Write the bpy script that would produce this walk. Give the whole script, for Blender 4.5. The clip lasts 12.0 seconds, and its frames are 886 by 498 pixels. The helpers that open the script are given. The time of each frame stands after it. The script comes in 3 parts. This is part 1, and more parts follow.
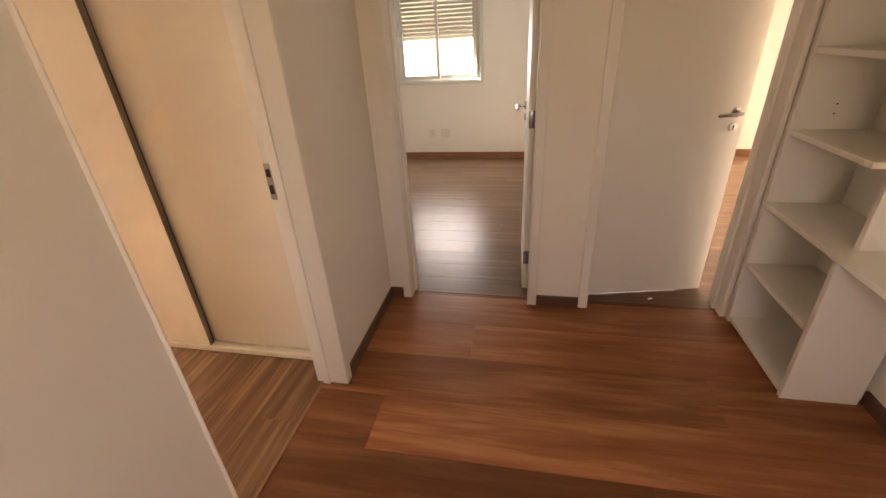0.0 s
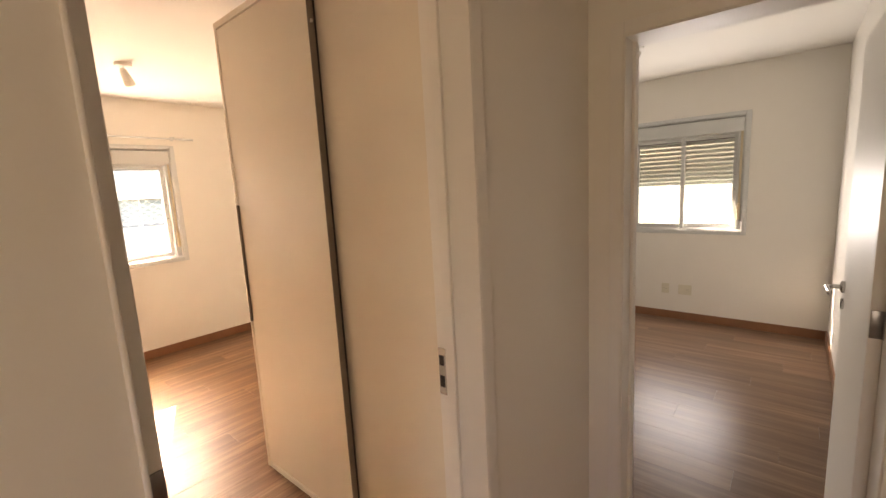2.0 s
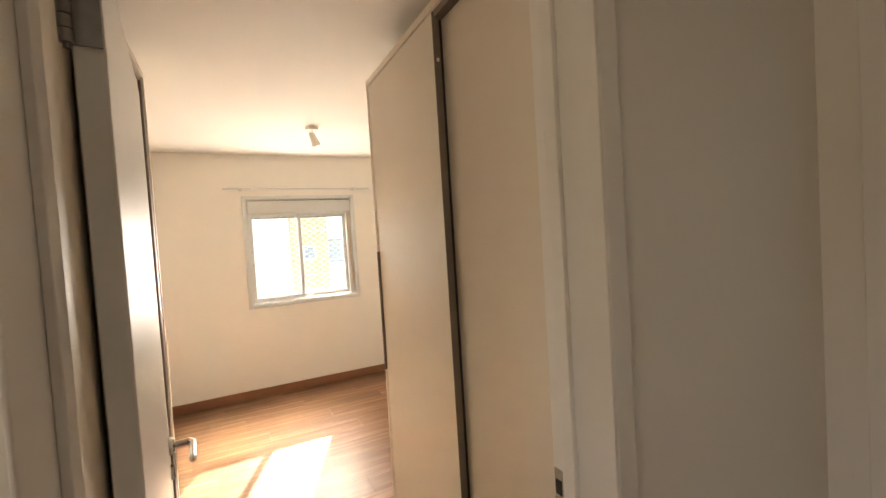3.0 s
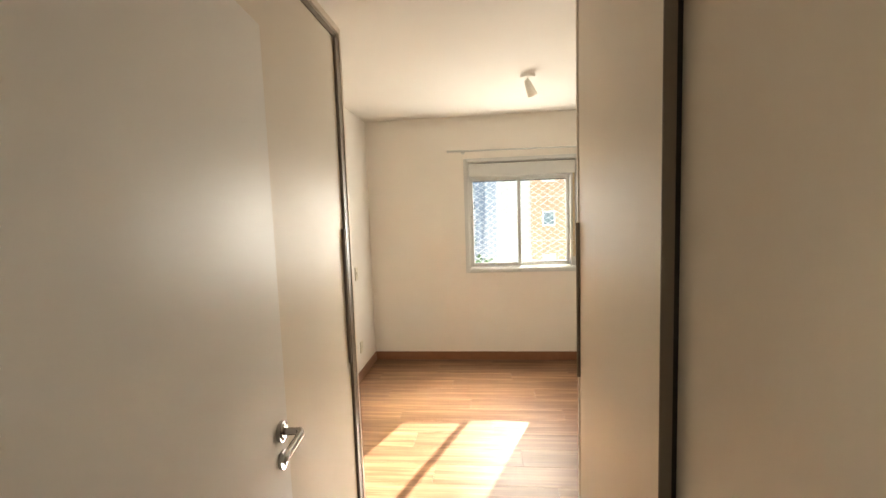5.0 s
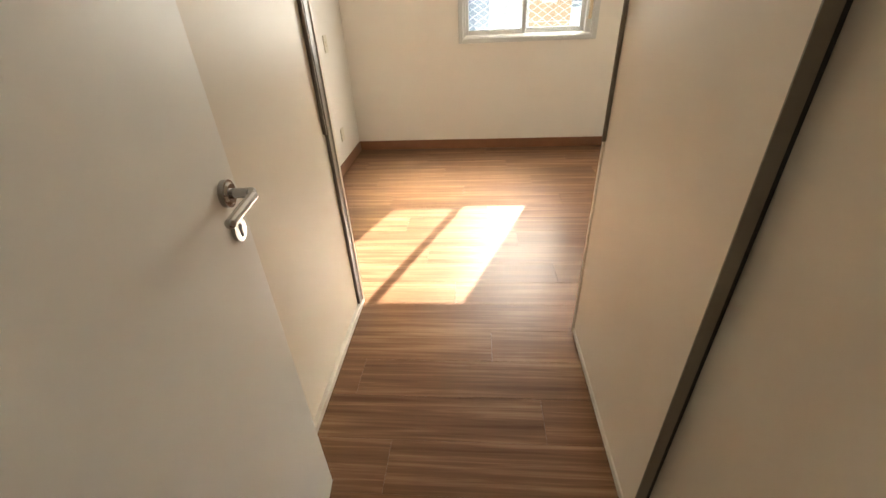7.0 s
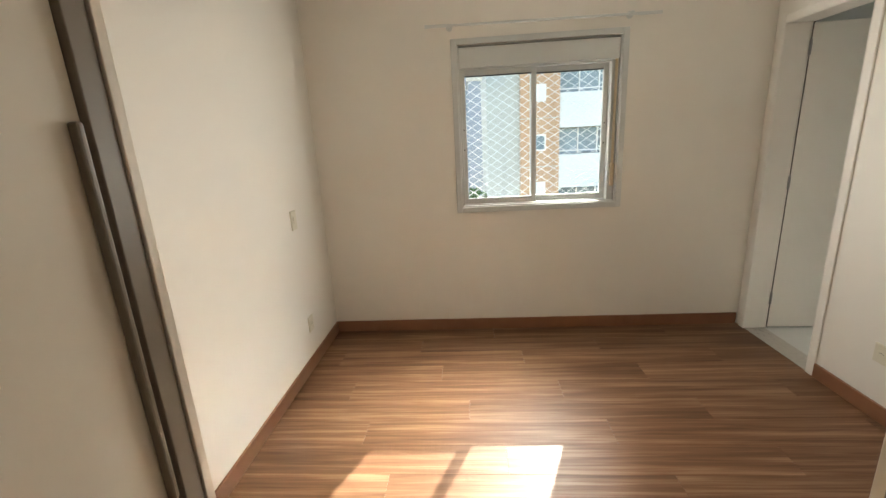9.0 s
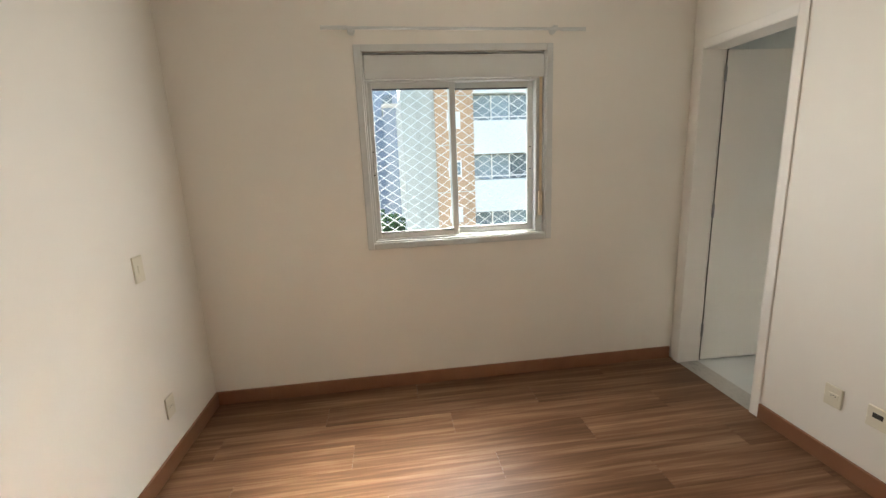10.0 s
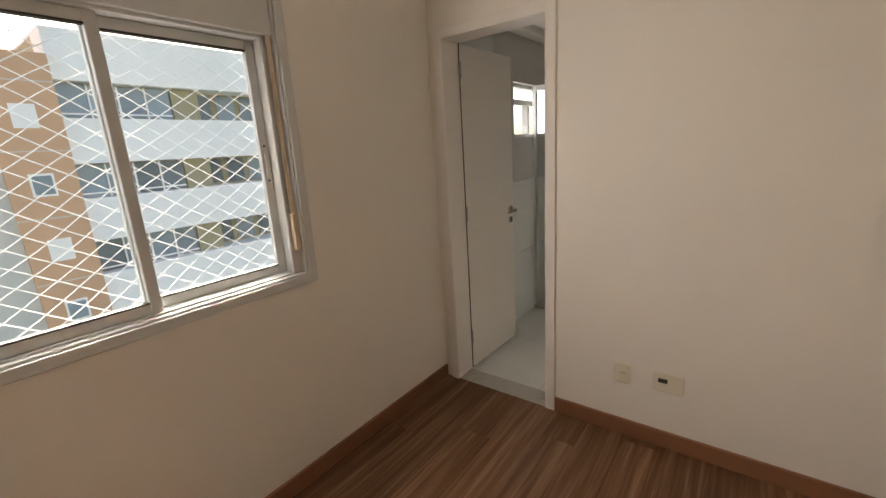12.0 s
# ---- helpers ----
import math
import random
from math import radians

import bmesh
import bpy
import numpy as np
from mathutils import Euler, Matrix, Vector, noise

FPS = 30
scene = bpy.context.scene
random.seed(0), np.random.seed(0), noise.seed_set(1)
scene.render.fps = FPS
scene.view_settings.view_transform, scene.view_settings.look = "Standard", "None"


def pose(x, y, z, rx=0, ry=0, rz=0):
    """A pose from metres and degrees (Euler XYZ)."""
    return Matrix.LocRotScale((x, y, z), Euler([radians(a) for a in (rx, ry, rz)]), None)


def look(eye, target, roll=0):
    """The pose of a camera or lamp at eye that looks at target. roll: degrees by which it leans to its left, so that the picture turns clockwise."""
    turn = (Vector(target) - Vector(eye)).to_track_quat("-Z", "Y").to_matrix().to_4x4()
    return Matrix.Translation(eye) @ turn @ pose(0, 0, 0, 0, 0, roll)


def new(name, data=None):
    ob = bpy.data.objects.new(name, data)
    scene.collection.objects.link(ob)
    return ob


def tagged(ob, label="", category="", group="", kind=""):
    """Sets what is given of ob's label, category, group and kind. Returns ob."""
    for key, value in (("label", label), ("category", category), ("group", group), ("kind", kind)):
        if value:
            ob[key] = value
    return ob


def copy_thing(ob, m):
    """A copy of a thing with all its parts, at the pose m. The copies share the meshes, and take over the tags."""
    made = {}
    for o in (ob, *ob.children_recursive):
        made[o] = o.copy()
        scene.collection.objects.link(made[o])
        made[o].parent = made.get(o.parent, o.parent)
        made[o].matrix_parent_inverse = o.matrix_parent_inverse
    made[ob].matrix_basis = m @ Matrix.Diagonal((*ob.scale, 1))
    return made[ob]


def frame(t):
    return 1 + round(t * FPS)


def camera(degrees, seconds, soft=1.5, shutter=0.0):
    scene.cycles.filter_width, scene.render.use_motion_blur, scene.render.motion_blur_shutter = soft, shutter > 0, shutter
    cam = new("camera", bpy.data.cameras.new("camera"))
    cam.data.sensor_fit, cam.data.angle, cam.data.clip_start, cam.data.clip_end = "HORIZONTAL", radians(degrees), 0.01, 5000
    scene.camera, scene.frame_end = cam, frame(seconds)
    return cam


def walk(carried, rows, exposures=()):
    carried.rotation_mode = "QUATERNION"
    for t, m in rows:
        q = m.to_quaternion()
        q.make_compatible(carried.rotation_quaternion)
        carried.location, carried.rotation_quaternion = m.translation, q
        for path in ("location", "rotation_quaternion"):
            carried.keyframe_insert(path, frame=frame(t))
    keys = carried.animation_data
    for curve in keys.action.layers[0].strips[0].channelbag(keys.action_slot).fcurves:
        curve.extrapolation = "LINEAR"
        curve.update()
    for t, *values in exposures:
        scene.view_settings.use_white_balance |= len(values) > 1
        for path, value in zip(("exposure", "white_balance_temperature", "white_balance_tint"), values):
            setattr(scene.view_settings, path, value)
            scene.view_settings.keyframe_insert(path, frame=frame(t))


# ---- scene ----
cam = camera(93.5, 12.0)
PATH = [
    (0, (0.007, -0.057, 1.514), (-0.368, 1.68, 0.597), -3.4),
    (0.5, (0.026, -0.011, 1.546), (-0.535, 1.754, 0.793), -3.0),
    (1, (-0.003, 0.093, 1.551), (-0.772, 1.842, 0.96), -2.4),
    (1.5, (-0.087, 0.292, 1.573), (-1.095, 1.963, 1.133), -2.6),
    (2, (-0.187, 0.464, 1.582), (-1.47, 1.969, 1.285), -3.1),
    (2.5, (-0.268, 0.619, 1.603), (-1.824, 1.86, 1.413), -3.6),
    (3, (-0.302, 0.774, 1.611), (-2.088, 1.671, 1.541), -3.6),
    (3.2, (-0.343, 0.823, 1.62), (-2.199, 1.57, 1.602), -3.5),
    (4.8, (-0.739, 1.076, 1.629), (-2.734, 0.953, 1.591), -2.1),
    (5, (-0.743, 1.106, 1.6), (-2.724, 0.896, 1.424), -2.0),
    (5.5, (-0.714, 1.14, 1.514), (-2.597, 0.799, 0.931), -0.7),
    (6, (-0.724, 1.146, 1.422), (-2.465, 0.808, 0.498), -1.2),
    (6.5, (-0.843, 1.078, 1.368), (-2.507, 0.852, 0.281), -1.9),
    (6.7, (-0.91, 1.034, 1.362), (-2.573, 0.855, 0.266), -2.4),
    (8.3, (-1.695, 1.041, 1.432), (-3.547, 0.848, 0.701), -3.4),
    (8.5, (-1.803, 1.019, 1.453), (-3.679, 0.833, 0.785), -3.2),
    (8.8, (-1.96, 0.99, 1.468), (-3.874, 0.827, 0.91), -3.2),
    (9, (-2.045, 0.989, 1.49), (-3.974, 0.845, 0.981), -3.1),
    (9.5, (-2.265, 0.985, 1.48), (-4.219, 0.964, 1.053), -2.8),
    (10, (-2.548, 1.031, 1.475), (-4.49, 1.271, 1.062), -2.4),
    (10.5, (-2.795, 1.037, 1.457), (-4.651, 1.645, 1.025), -2.4),
    (11, (-3.056, 0.968, 1.453), (-4.735, 1.962, 1.014), -2.4),
    (11.5, (-3.328, 0.954, 1.444), (-4.782, 2.25, 0.992), -3.0),
    (12, (-3.584, 0.979, 1.491), (-4.766, 2.523, 1.023), -3.5),
]
EXPOSURES = [
    (0.0, 3.9, 8900, 27), (1.5, 3.7, 8800, 27), (3.2, 3.3, 7200, 14), (5.0, 3.05, 6900, 10), (6.5, 3.1, 6800, 9), (8.5, 2.45, 6400, 7),
    (9.5, 2.4, 6300, 8), (10.5, 2.4, 6100, 9), (11.4, 2.2, 6200, 10), (12.0, 1.8, 6900, 17),
]
walk(cam, [(t, look(eye, target, roll)) for t, eye, target, roll in PATH], EXPOSURES)

# ---- world and sun ----
SUN_DIR = Vector((1.345, -0.51, -1.0)).normalized()
world = bpy.data.worlds.new("sky")
scene.world = world
world.use_nodes = True
wn = world.node_tree.nodes
sky = wn.new("ShaderNodeTexSky")
sky.sky_type = "NISHITA"
sky.sun_disc = False
sky.dust_density = 4.0
sky.ozone_density = 0.4
sky.sun_elevation = math.asin(-SUN_DIR.z)
sky.sun_rotation = math.atan2(-SUN_DIR.x, -SUN_DIR.y)
wn["Background"].inputs["Strength"].default_value = 0.15
world.node_tree.links.new(sky.outputs[0], wn["Background"].inputs["Color"])
sun = new("sun", bpy.data.lights.new("sun", "SUN"))
sun.data.energy = 5.0
sun.data.angle = radians(0.6)
sun.data.color = (1.0, 0.95, 0.88)
sun.matrix_world = look((-20, 8, 20), Vector((-20, 8, 20)) + SUN_DIR)


def daylight(name, at, to, w, h, power, color):
    """Area lamp added at an opening, standing in for the light from outside."""
    lamp = new(name, bpy.data.lights.new(name, "AREA"))
    lamp.data.shape, lamp.data.size, lamp.data.size_y = "RECTANGLE", w, h
    lamp.data.energy, lamp.data.color = power, color
    lamp.matrix_world = look(at, to)


daylight("daylight_bedroom", (-5.13, 1.46, 1.47), (0, 1.46, 1.47), 1.0, 0.92, 4.2, (1.0, 0.95, 0.87))
daylight("daylight_second_bedroom", (-1.10, 5.46, 1.23), (-1.10, 0, 1.23), 0.88, 0.44, 2.8, (0.80, 0.91, 1.0))
# fill lamps at two unseen, added openings: third room and hall rear
daylight("fill_third_room", (1.5, 5.53, 1.55), (1.5, 0, 1.55), 1.15, 1.05, 6, (1.0, 0.96, 0.90))
daylight("fill_hall", (0.30, -1.58, 1.5), (0.30, 3, 1.3), 0.7, 1.0, 0.75, (1.0, 0.78, 0.58))
daylight("daylight_bathroom", (-5.15, 4.4, 1.75), (0, 4.4, 1.75), 0.62, 0.36, 0.3, (0.95, 0.98, 1.0))


# ---- materials ----
def mat(name, color, rough=0.5, metal=0.0, vary=0.05, scale=6.0, bump=0.0, bump_scale=80.0, rnd=0.0, coat=0.0, spec=0.5, stretch=None):
    """Plain surface with two scales of tone variation and a fine relief."""
    m = bpy.data.materials.new(name)
    m.use_nodes = True
    nt = m.node_tree
    n, l = nt.nodes, nt.links
    b = n["Principled BSDF"]
    b.inputs["Metallic"].default_value = metal
    b.inputs["Coat Weight"].default_value = coat
    b.inputs["Coat Roughness"].default_value = 0.15
    b.inputs["Specular IOR Level"].default_value = spec
    tc = n.new("ShaderNodeTexCoord")
    geo = n.new("ShaderNodeNewGeometry")
    n1 = n.new("ShaderNodeTexNoise")
    n1.inputs["Scale"].default_value = scale
    n1.inputs["Detail"].default_value = 4
    l.new(geo.outputs["Position"], n1.inputs["Vector"])
    n2 = n.new("ShaderNodeTexNoise")
    n2.inputs["Scale"].default_value = scale * 0.12
    l.new(geo.outputs["Position"], n2.inputs["Vector"])
    add = n.new("ShaderNodeMath")
    add.operation = "ADD"
    l.new(n1.outputs[0], add.inputs[0])
    l.new(n2.outputs[0], add.inputs[1])
    mr = n.new("ShaderNodeMapRange")
    mr.inputs[1].default_value, mr.inputs[2].default_value = 0.6, 1.4
    mr.inputs[3].default_value, mr.inputs[4].default_value = 1 - vary, 1 + vary
    l.new(add.outputs[0], mr.inputs[0])
    val = mr.outputs[0]
    if rnd:
        oi = n.new("ShaderNodeObjectInfo")
        r2 = n.new("ShaderNodeMapRange")
        r2.inputs[3].default_value, r2.inputs[4].default_value = 1 - rnd, 1 + rnd
        l.new(oi.outputs["Random"], r2.inputs[0])
        mu = n.new("ShaderNodeMath")
        mu.operation = "MULTIPLY"
        l.new(val, mu.inputs[0])
        l.new(r2.outputs[0], mu.inputs[1])
        val = mu.outputs[0]
    vm = n.new("ShaderNodeVectorMath")
    vm.operation = "SCALE"
    vm.inputs[0].default_value = color
    l.new(val, vm.inputs["Scale"])
    l.new(vm.outputs[0], b.inputs["Base Color"])
    rr = n.new("ShaderNodeMapRange")
    rr.inputs[1].default_value, rr.inputs[2].default_value = 0.6, 1.4
    rr.inputs[3].default_value, rr.inputs[4].default_value = max(0.02, rough * 0.85), min(1, rough * 1.15)
    l.new(add.outputs[0], rr.inputs[0])
    l.new(rr.outputs[0], b.inputs["Roughness"])
    if bump:
        n3 = n.new("ShaderNodeTexNoise")
        n3.inputs["Scale"].default_value = bump_scale
        n3.inputs["Detail"].default_value = 3
        if stretch:
            mp = n.new("ShaderNodeMapping")
            mp.inputs["Scale"].default_value = stretch
            l.new(tc.outputs["Object"], mp.inputs["Vector"])
            l.new(mp.outputs[0], n3.inputs["Vector"])
        else:
            l.new(geo.outputs["Position"], n3.inputs["Vector"])
        bp = n.new("ShaderNodeBump")
        bp.inputs["Strength"].default_value = bump
        bp.inputs["Distance"].default_value = 0.004
        l.new(n3.outputs[0], bp.inputs["Height"])
        l.new(bp.outputs[0], b.inputs["Normal"])
    return m


def wood(name, dark, mid, light, along, rough=0.28, strip=0.065, rnd=0.22):
    """Laminate board with long streaks; along: 'x' or 'y', the grain's direction."""
    m = bpy.data.materials.new(name)
    m.use_nodes = True
    nt = m.node_tree
    n, l = nt.nodes, nt.links
    b = n["Principled BSDF"]
    b.inputs["Specular IOR Level"].default_value = 0.16
    geo = n.new("ShaderNodeNewGeometry")
    oi = n.new("ShaderNodeObjectInfo")
    shift = n.new("ShaderNodeVectorMath")
    shift.operation = "SCALE"
    shift.inputs[0].default_value = (7.3, 3.1, 5.7)
    l.new(oi.outputs["Random"], shift.inputs["Scale"])
    addv = n.new("ShaderNodeVectorMath")
    l.new(geo.outputs["Position"], addv.inputs[0])
    l.new(shift.outputs[0], addv.inputs[1])

    def streak(lng, wide, detail, dist):
        mp = n.new("ShaderNodeMapping")
        mp.inputs["Scale"].default_value = (lng, wide, 1) if along == "x" else (wide, lng, 1)
        l.new(addv.outputs[0], mp.inputs["Vector"])
        t = n.new("ShaderNodeTexNoise")
        t.inputs["Scale"].default_value = 1
        t.inputs["Detail"].default_value = detail
        t.inputs["Distortion"].default_value = dist
        l.new(mp.outputs[0], t.inputs["Vector"])
        return t.outputs[0]

    broad = streak(0.9, 1 / strip, 2, 0.3)
    fine = streak(2.2, 3.2 / strip, 5, 0.6)
    hair = streak(6, 14 / strip, 3, 0.1)
    mix = n.new("ShaderNodeMath")
    mix.operation = "MULTIPLY_ADD"
    mix.inputs[1].default_value = 0.6
    l.new(broad, mix.inputs[0])
    sc = n.new("ShaderNodeMath")
    sc.operation = "MULTIPLY"
    sc.inputs[1].default_value = 0.5
    l.new(fine, sc.inputs[0])
    l.new(sc.outputs[0], mix.inputs[2])
    m2 = n.new("ShaderNodeMath")
    m2.operation = "MULTIPLY_ADD"
    m2.inputs[1].default_value = 0.16
    l.new(hair, m2.inputs[0])
    l.new(mix.outputs[0], m2.inputs[2])
    ramp = n.new("ShaderNodeValToRGB")
    e = ramp.color_ramp.elements
    e[0].position, e[0].color = 0.42, (*dark, 1)
    e[1].position, e[1].color = 0.86, (*light, 1)
    e2 = e.new(0.62)
    e2.color = (*mid, 1)
    l.new(m2.outputs[0], ramp.inputs[0])
    r2 = n.new("ShaderNodeMapRange")
    r2.inputs[3].default_value, r2.inputs[4].default_value = 1 - rnd, 1 + rnd
    l.new(oi.outputs["Random"], r2.inputs[0])
    vm = n.new("ShaderNodeVectorMath")
    vm.operation = "SCALE"
    l.new(ramp.outputs[0], vm.inputs[0])
    l.new(r2.outputs[0], vm.inputs["Scale"])
    l.new(vm.outputs[0], b.inputs["Base Color"])
    rr = n.new("ShaderNodeMapRange")
    rr.inputs[3].default_value, rr.inputs[4].default_value = rough * 0.8, rough * 1.3
    l.new(fine, rr.inputs[0])
    l.new(rr.outputs[0], b.inputs["Roughness"])
    bp = n.new("ShaderNodeBump")
    bp.inputs["Strength"].default_value = 0.12
    bp.inputs["Distance"].default_value = 0.001
    l.new(m2.outputs[0], bp.inputs["Height"])
    l.new(bp.outputs[0], b.inputs["Normal"])
    return m


M_WALL = mat("wall_paint", (0.80, 0.765, 0.70), 0.6, vary=0.02, scale=3, bump=0.06, bump_scale=120)
M_CEIL = mat("ceiling_paint", (0.82, 0.79, 0.73), 0.8, vary=0.015, scale=3, bump=0.05)
M_TRIM = mat("trim_paint", (0.80, 0.77, 0.72), 0.5, spec=0.3, vary=0.025, scale=9, bump=0.04, bump_scale=60)
M_DOOR = mat("door_paint", (0.80, 0.775, 0.72), 0.42, vary=0.008, spec=0.3, scale=5, bump=0.10, bump_scale=25, stretch=(1.0, 1.0, 0.06))
M_WARD = mat("wardrobe_laminate", (0.74, 0.67, 0.56), 0.46, vary=0.012, spec=0.35, scale=6, bump=0.03, bump_scale=200)
M_WARD_EDGE = mat("wardrobe_edge", (0.20, 0.165, 0.125), 0.4, vary=0.05, scale=12)
M_TRACK = mat("track_aluminium", (0.72, 0.68, 0.60), 0.35, 0.25, vary=0.05, scale=14)
M_DARK = mat("dark_gap", (0.02, 0.018, 0.015), 0.6, vary=0.1)
M_BASE = mat("baseboard_wood", (0.25, 0.115, 0.058), 0.35, vary=0.14, scale=10, bump=0.05)
M_BASE_HALL = mat("baseboard_dark", (0.12, 0.055, 0.035), 0.35, vary=0.14, scale=10, bump=0.05)
M_CHROME = mat("chrome", (0.50, 0.49, 0.475), 0.14, 1.0, vary=0.04, scale=20)
M_STEEL = mat("worn_steel", (0.28, 0.28, 0.28), 0.3, 1.0, vary=0.2, scale=40)
M_ALU = mat("white_aluminium", (0.60, 0.615, 0.60), 0.35, vary=0.02, scale=8)
M_SHUT = mat("shutter_slats", (0.70, 0.72, 0.66), 0.45, vary=0.03, scale=8)
M_PLASTIC = mat("white_plastic", (0.80, 0.77, 0.69), 0.35, vary=0.02, scale=15)
M_SOCKET = mat("cream_socket_plastic", (0.70, 0.655, 0.53), 0.35, vary=0.03, scale=15)
M_BEIGE = mat("aged_beige_plastic", (0.62, 0.52, 0.36), 0.4, vary=0.06, scale=30)
M_NET = mat("net_cord", (0.85, 0.85, 0.84), 0.7, vary=0.04)
M_SHELF = mat("shelf_melamine", (0.80, 0.78, 0.72), 0.4, vary=0.02, scale=5)
M_TILE = mat("marble_tile", (0.72, 0.73, 0.71), 0.16, vary=0.07, scale=3, rnd=0.03)
M_WTILE = mat("wall_tile", (0.70, 0.73, 0.71), 0.14, vary=0.02, scale=3, rnd=0.02)
M_GROUT = mat("grout", (0.5, 0.5, 0.48), 0.8, vary=0.06, scale=30)
M_STONE = mat("threshold_stone", (0.42, 0.40, 0.36), 0.3, vary=0.15, scale=40)
M_CONC = mat("slab_concrete", (0.35, 0.34, 0.32), 0.9, vary=0.1)
M_HALLF = wood("hall_laminate", (0.15, 0.054, 0.022), (0.225, 0.086, 0.037), (0.37, 0.165, 0.075), "x", 0.33, 0.13, 0.50)
M_MASTF = wood("bedroom_laminate", (0.095, 0.045, 0.022), (0.165, 0.084, 0.043), (0.31, 0.188, 0.108), "y", 0.31, 0.045, 0.12)
M_BED2F = wood("second_bedroom_laminate", (0.115, 0.066, 0.042), (0.165, 0.098, 0.062), (0.25, 0.16, 0.105), "x", 0.30, 0.06, 0.14)

M_GLASS = bpy.data.materials.new("window_glass")
M_GLASS.use_nodes = True
gb = M_GLASS.node_tree.nodes["Principled BSDF"]
gb.inputs["Base Color"].default_value = (0.95, 0.98, 0.97, 1)
gb.inputs["Transmission Weight"].default_value = 1.0
gb.inputs["Roughness"].default_value = 0.0
gb.inputs["IOR"].default_value = 1.45


# ---- building helpers ----
def box(bm, x0, x1, y0, y1, z0, z1, bevel=0.0):
    """Adds an axis-aligned box, its edges bevelled by so many metres."""
    r = bmesh.ops.create_cube(bm, size=1)
    vs = r["verts"]
    for v in vs:
        v.co = Vector(((x0 + x1) / 2 + v.co.x * (x1 - x0), (y0 + y1) / 2 + v.co.y * (y1 - y0), (z0 + z1) / 2 + v.co.z * (z1 - z0)))
    if bevel:
        es = list({e for v in vs for e in v.link_edges})
        bmesh.ops.bevel(bm, geom=es, offset=bevel, segments=2, profile=0.5, affect="EDGES", clamp_overlap=True)


def tube(bm, a, b, r, sides=16, r2=None):
    """Adds a closed cylinder or cone from a to b."""
    a, b = Vector(a), Vector(b)
    d = b - a
    m = Matrix.Translation((a + b) / 2) @ d.to_track_quat("Z", "Y").to_matrix().to_4x4()
    bmesh.ops.create_cone(bm, cap_ends=True, segments=sides, radius1=r, radius2=r if r2 is None else r2, depth=d.length, matrix=m)


def bend(bm, pts, r, sides=10):
    """Adds a round rod through the points, with ball joints."""
    for p, q in zip(pts, pts[1:]):
        tube(bm, p, q, r, sides)
    for p in pts:
        bmesh.ops.create_uvsphere(bm, u_segments=sides, v_segments=6, radius=r, matrix=Matrix.Translation(p))


def mesh_of(name, bm, material, smooth=False):
    me = bpy.data.meshes.new(name)
    bm.to_mesh(me)
    bm.free()
    me.materials.append(material)
    if smooth:
        for p in me.polygons:
            p.use_smooth = True
        me.set_sharp_from_angle(angle=radians(40))
    return me


def part(name, bm, material, parent=None, label="", smooth=False):
    ob = new(name, mesh_of(name, bm, material, smooth))
    if parent is not None:
        ob.parent = parent
    if label:
        tagged(ob, label)
    return ob


def boxpart(name, dims, material, parent=None, bevel=0.0, label=""):
    bm = bmesh.new()
    box(bm, *dims, bevel)
    return part(name, bm, material, parent, label)


def thing(name, m, label, category, group="", kind=""):
    ob = new(name)
    ob.empty_display_size = 0.1
    ob.matrix_world = m
    return tagged(ob, label, category, group, kind)


def structure(name, boxes, material, label, category):
    bm = bmesh.new()
    for b in boxes:
        box(bm, *b)
    bmesh.ops.remove_doubles(bm, verts=bm.verts[:], dist=0.0001)
    ob = part(name, bm, material)
    return tagged(ob, label, category, "", "structure")


# ---- large structure ----
H = 2.575
TOP = 2.70
HB = 2.08      # height of door openings

# wall between hall and bedroom, pierced by the bedroom door
structure("wall_hall_bedroom", [(-0.965, -0.825, -1.6, 0.58, 0, TOP), (-0.965, -0.825, 1.345, 2.13, 0, TOP), (-0.965, -0.825, 0.58, 1.345, HB, TOP)],
          M_WALL, "warm white painted wall with the bedroom doorway", "wall")
# wall at the hall's end, pierced by two doors
structure("wall_hall_end", [(-2.69, -0.69, 2.13, 2.28, 0, TOP), (0.05, 0.395, 2.13, 2.28, 0, TOP), (1.125, 3.4, 2.13, 2.28, 0, TOP),
                            (-0.69, 0.05, 2.13, 2.28, HB, TOP), (0.395, 1.125, 2.13, 2.28, HB, TOP)],
          M_WALL, "warm white painted wall with two doorways", "wall")
structure("wall_hall_side", [(1.48, 1.62, -1.6, 2.13, 0, TOP)], M_WALL, "white painted wall behind the bookcase", "wall")
# unseen rear wall; its opening is added to let light into the hall
structure("wall_hall_rear", [(-0.965, -0.05, -1.74, -1.6, 0, TOP), (0.65, 1.62, -1.74, -1.6, 0, TOP), (-0.05, 0.65, -1.74, -1.6, 0, 1.0), (-0.05, 0.65, -1.74, -1.6, 2.0, TOP)], M_WALL, "unseen white wall closing the hall, with an opening added for light", "wall")
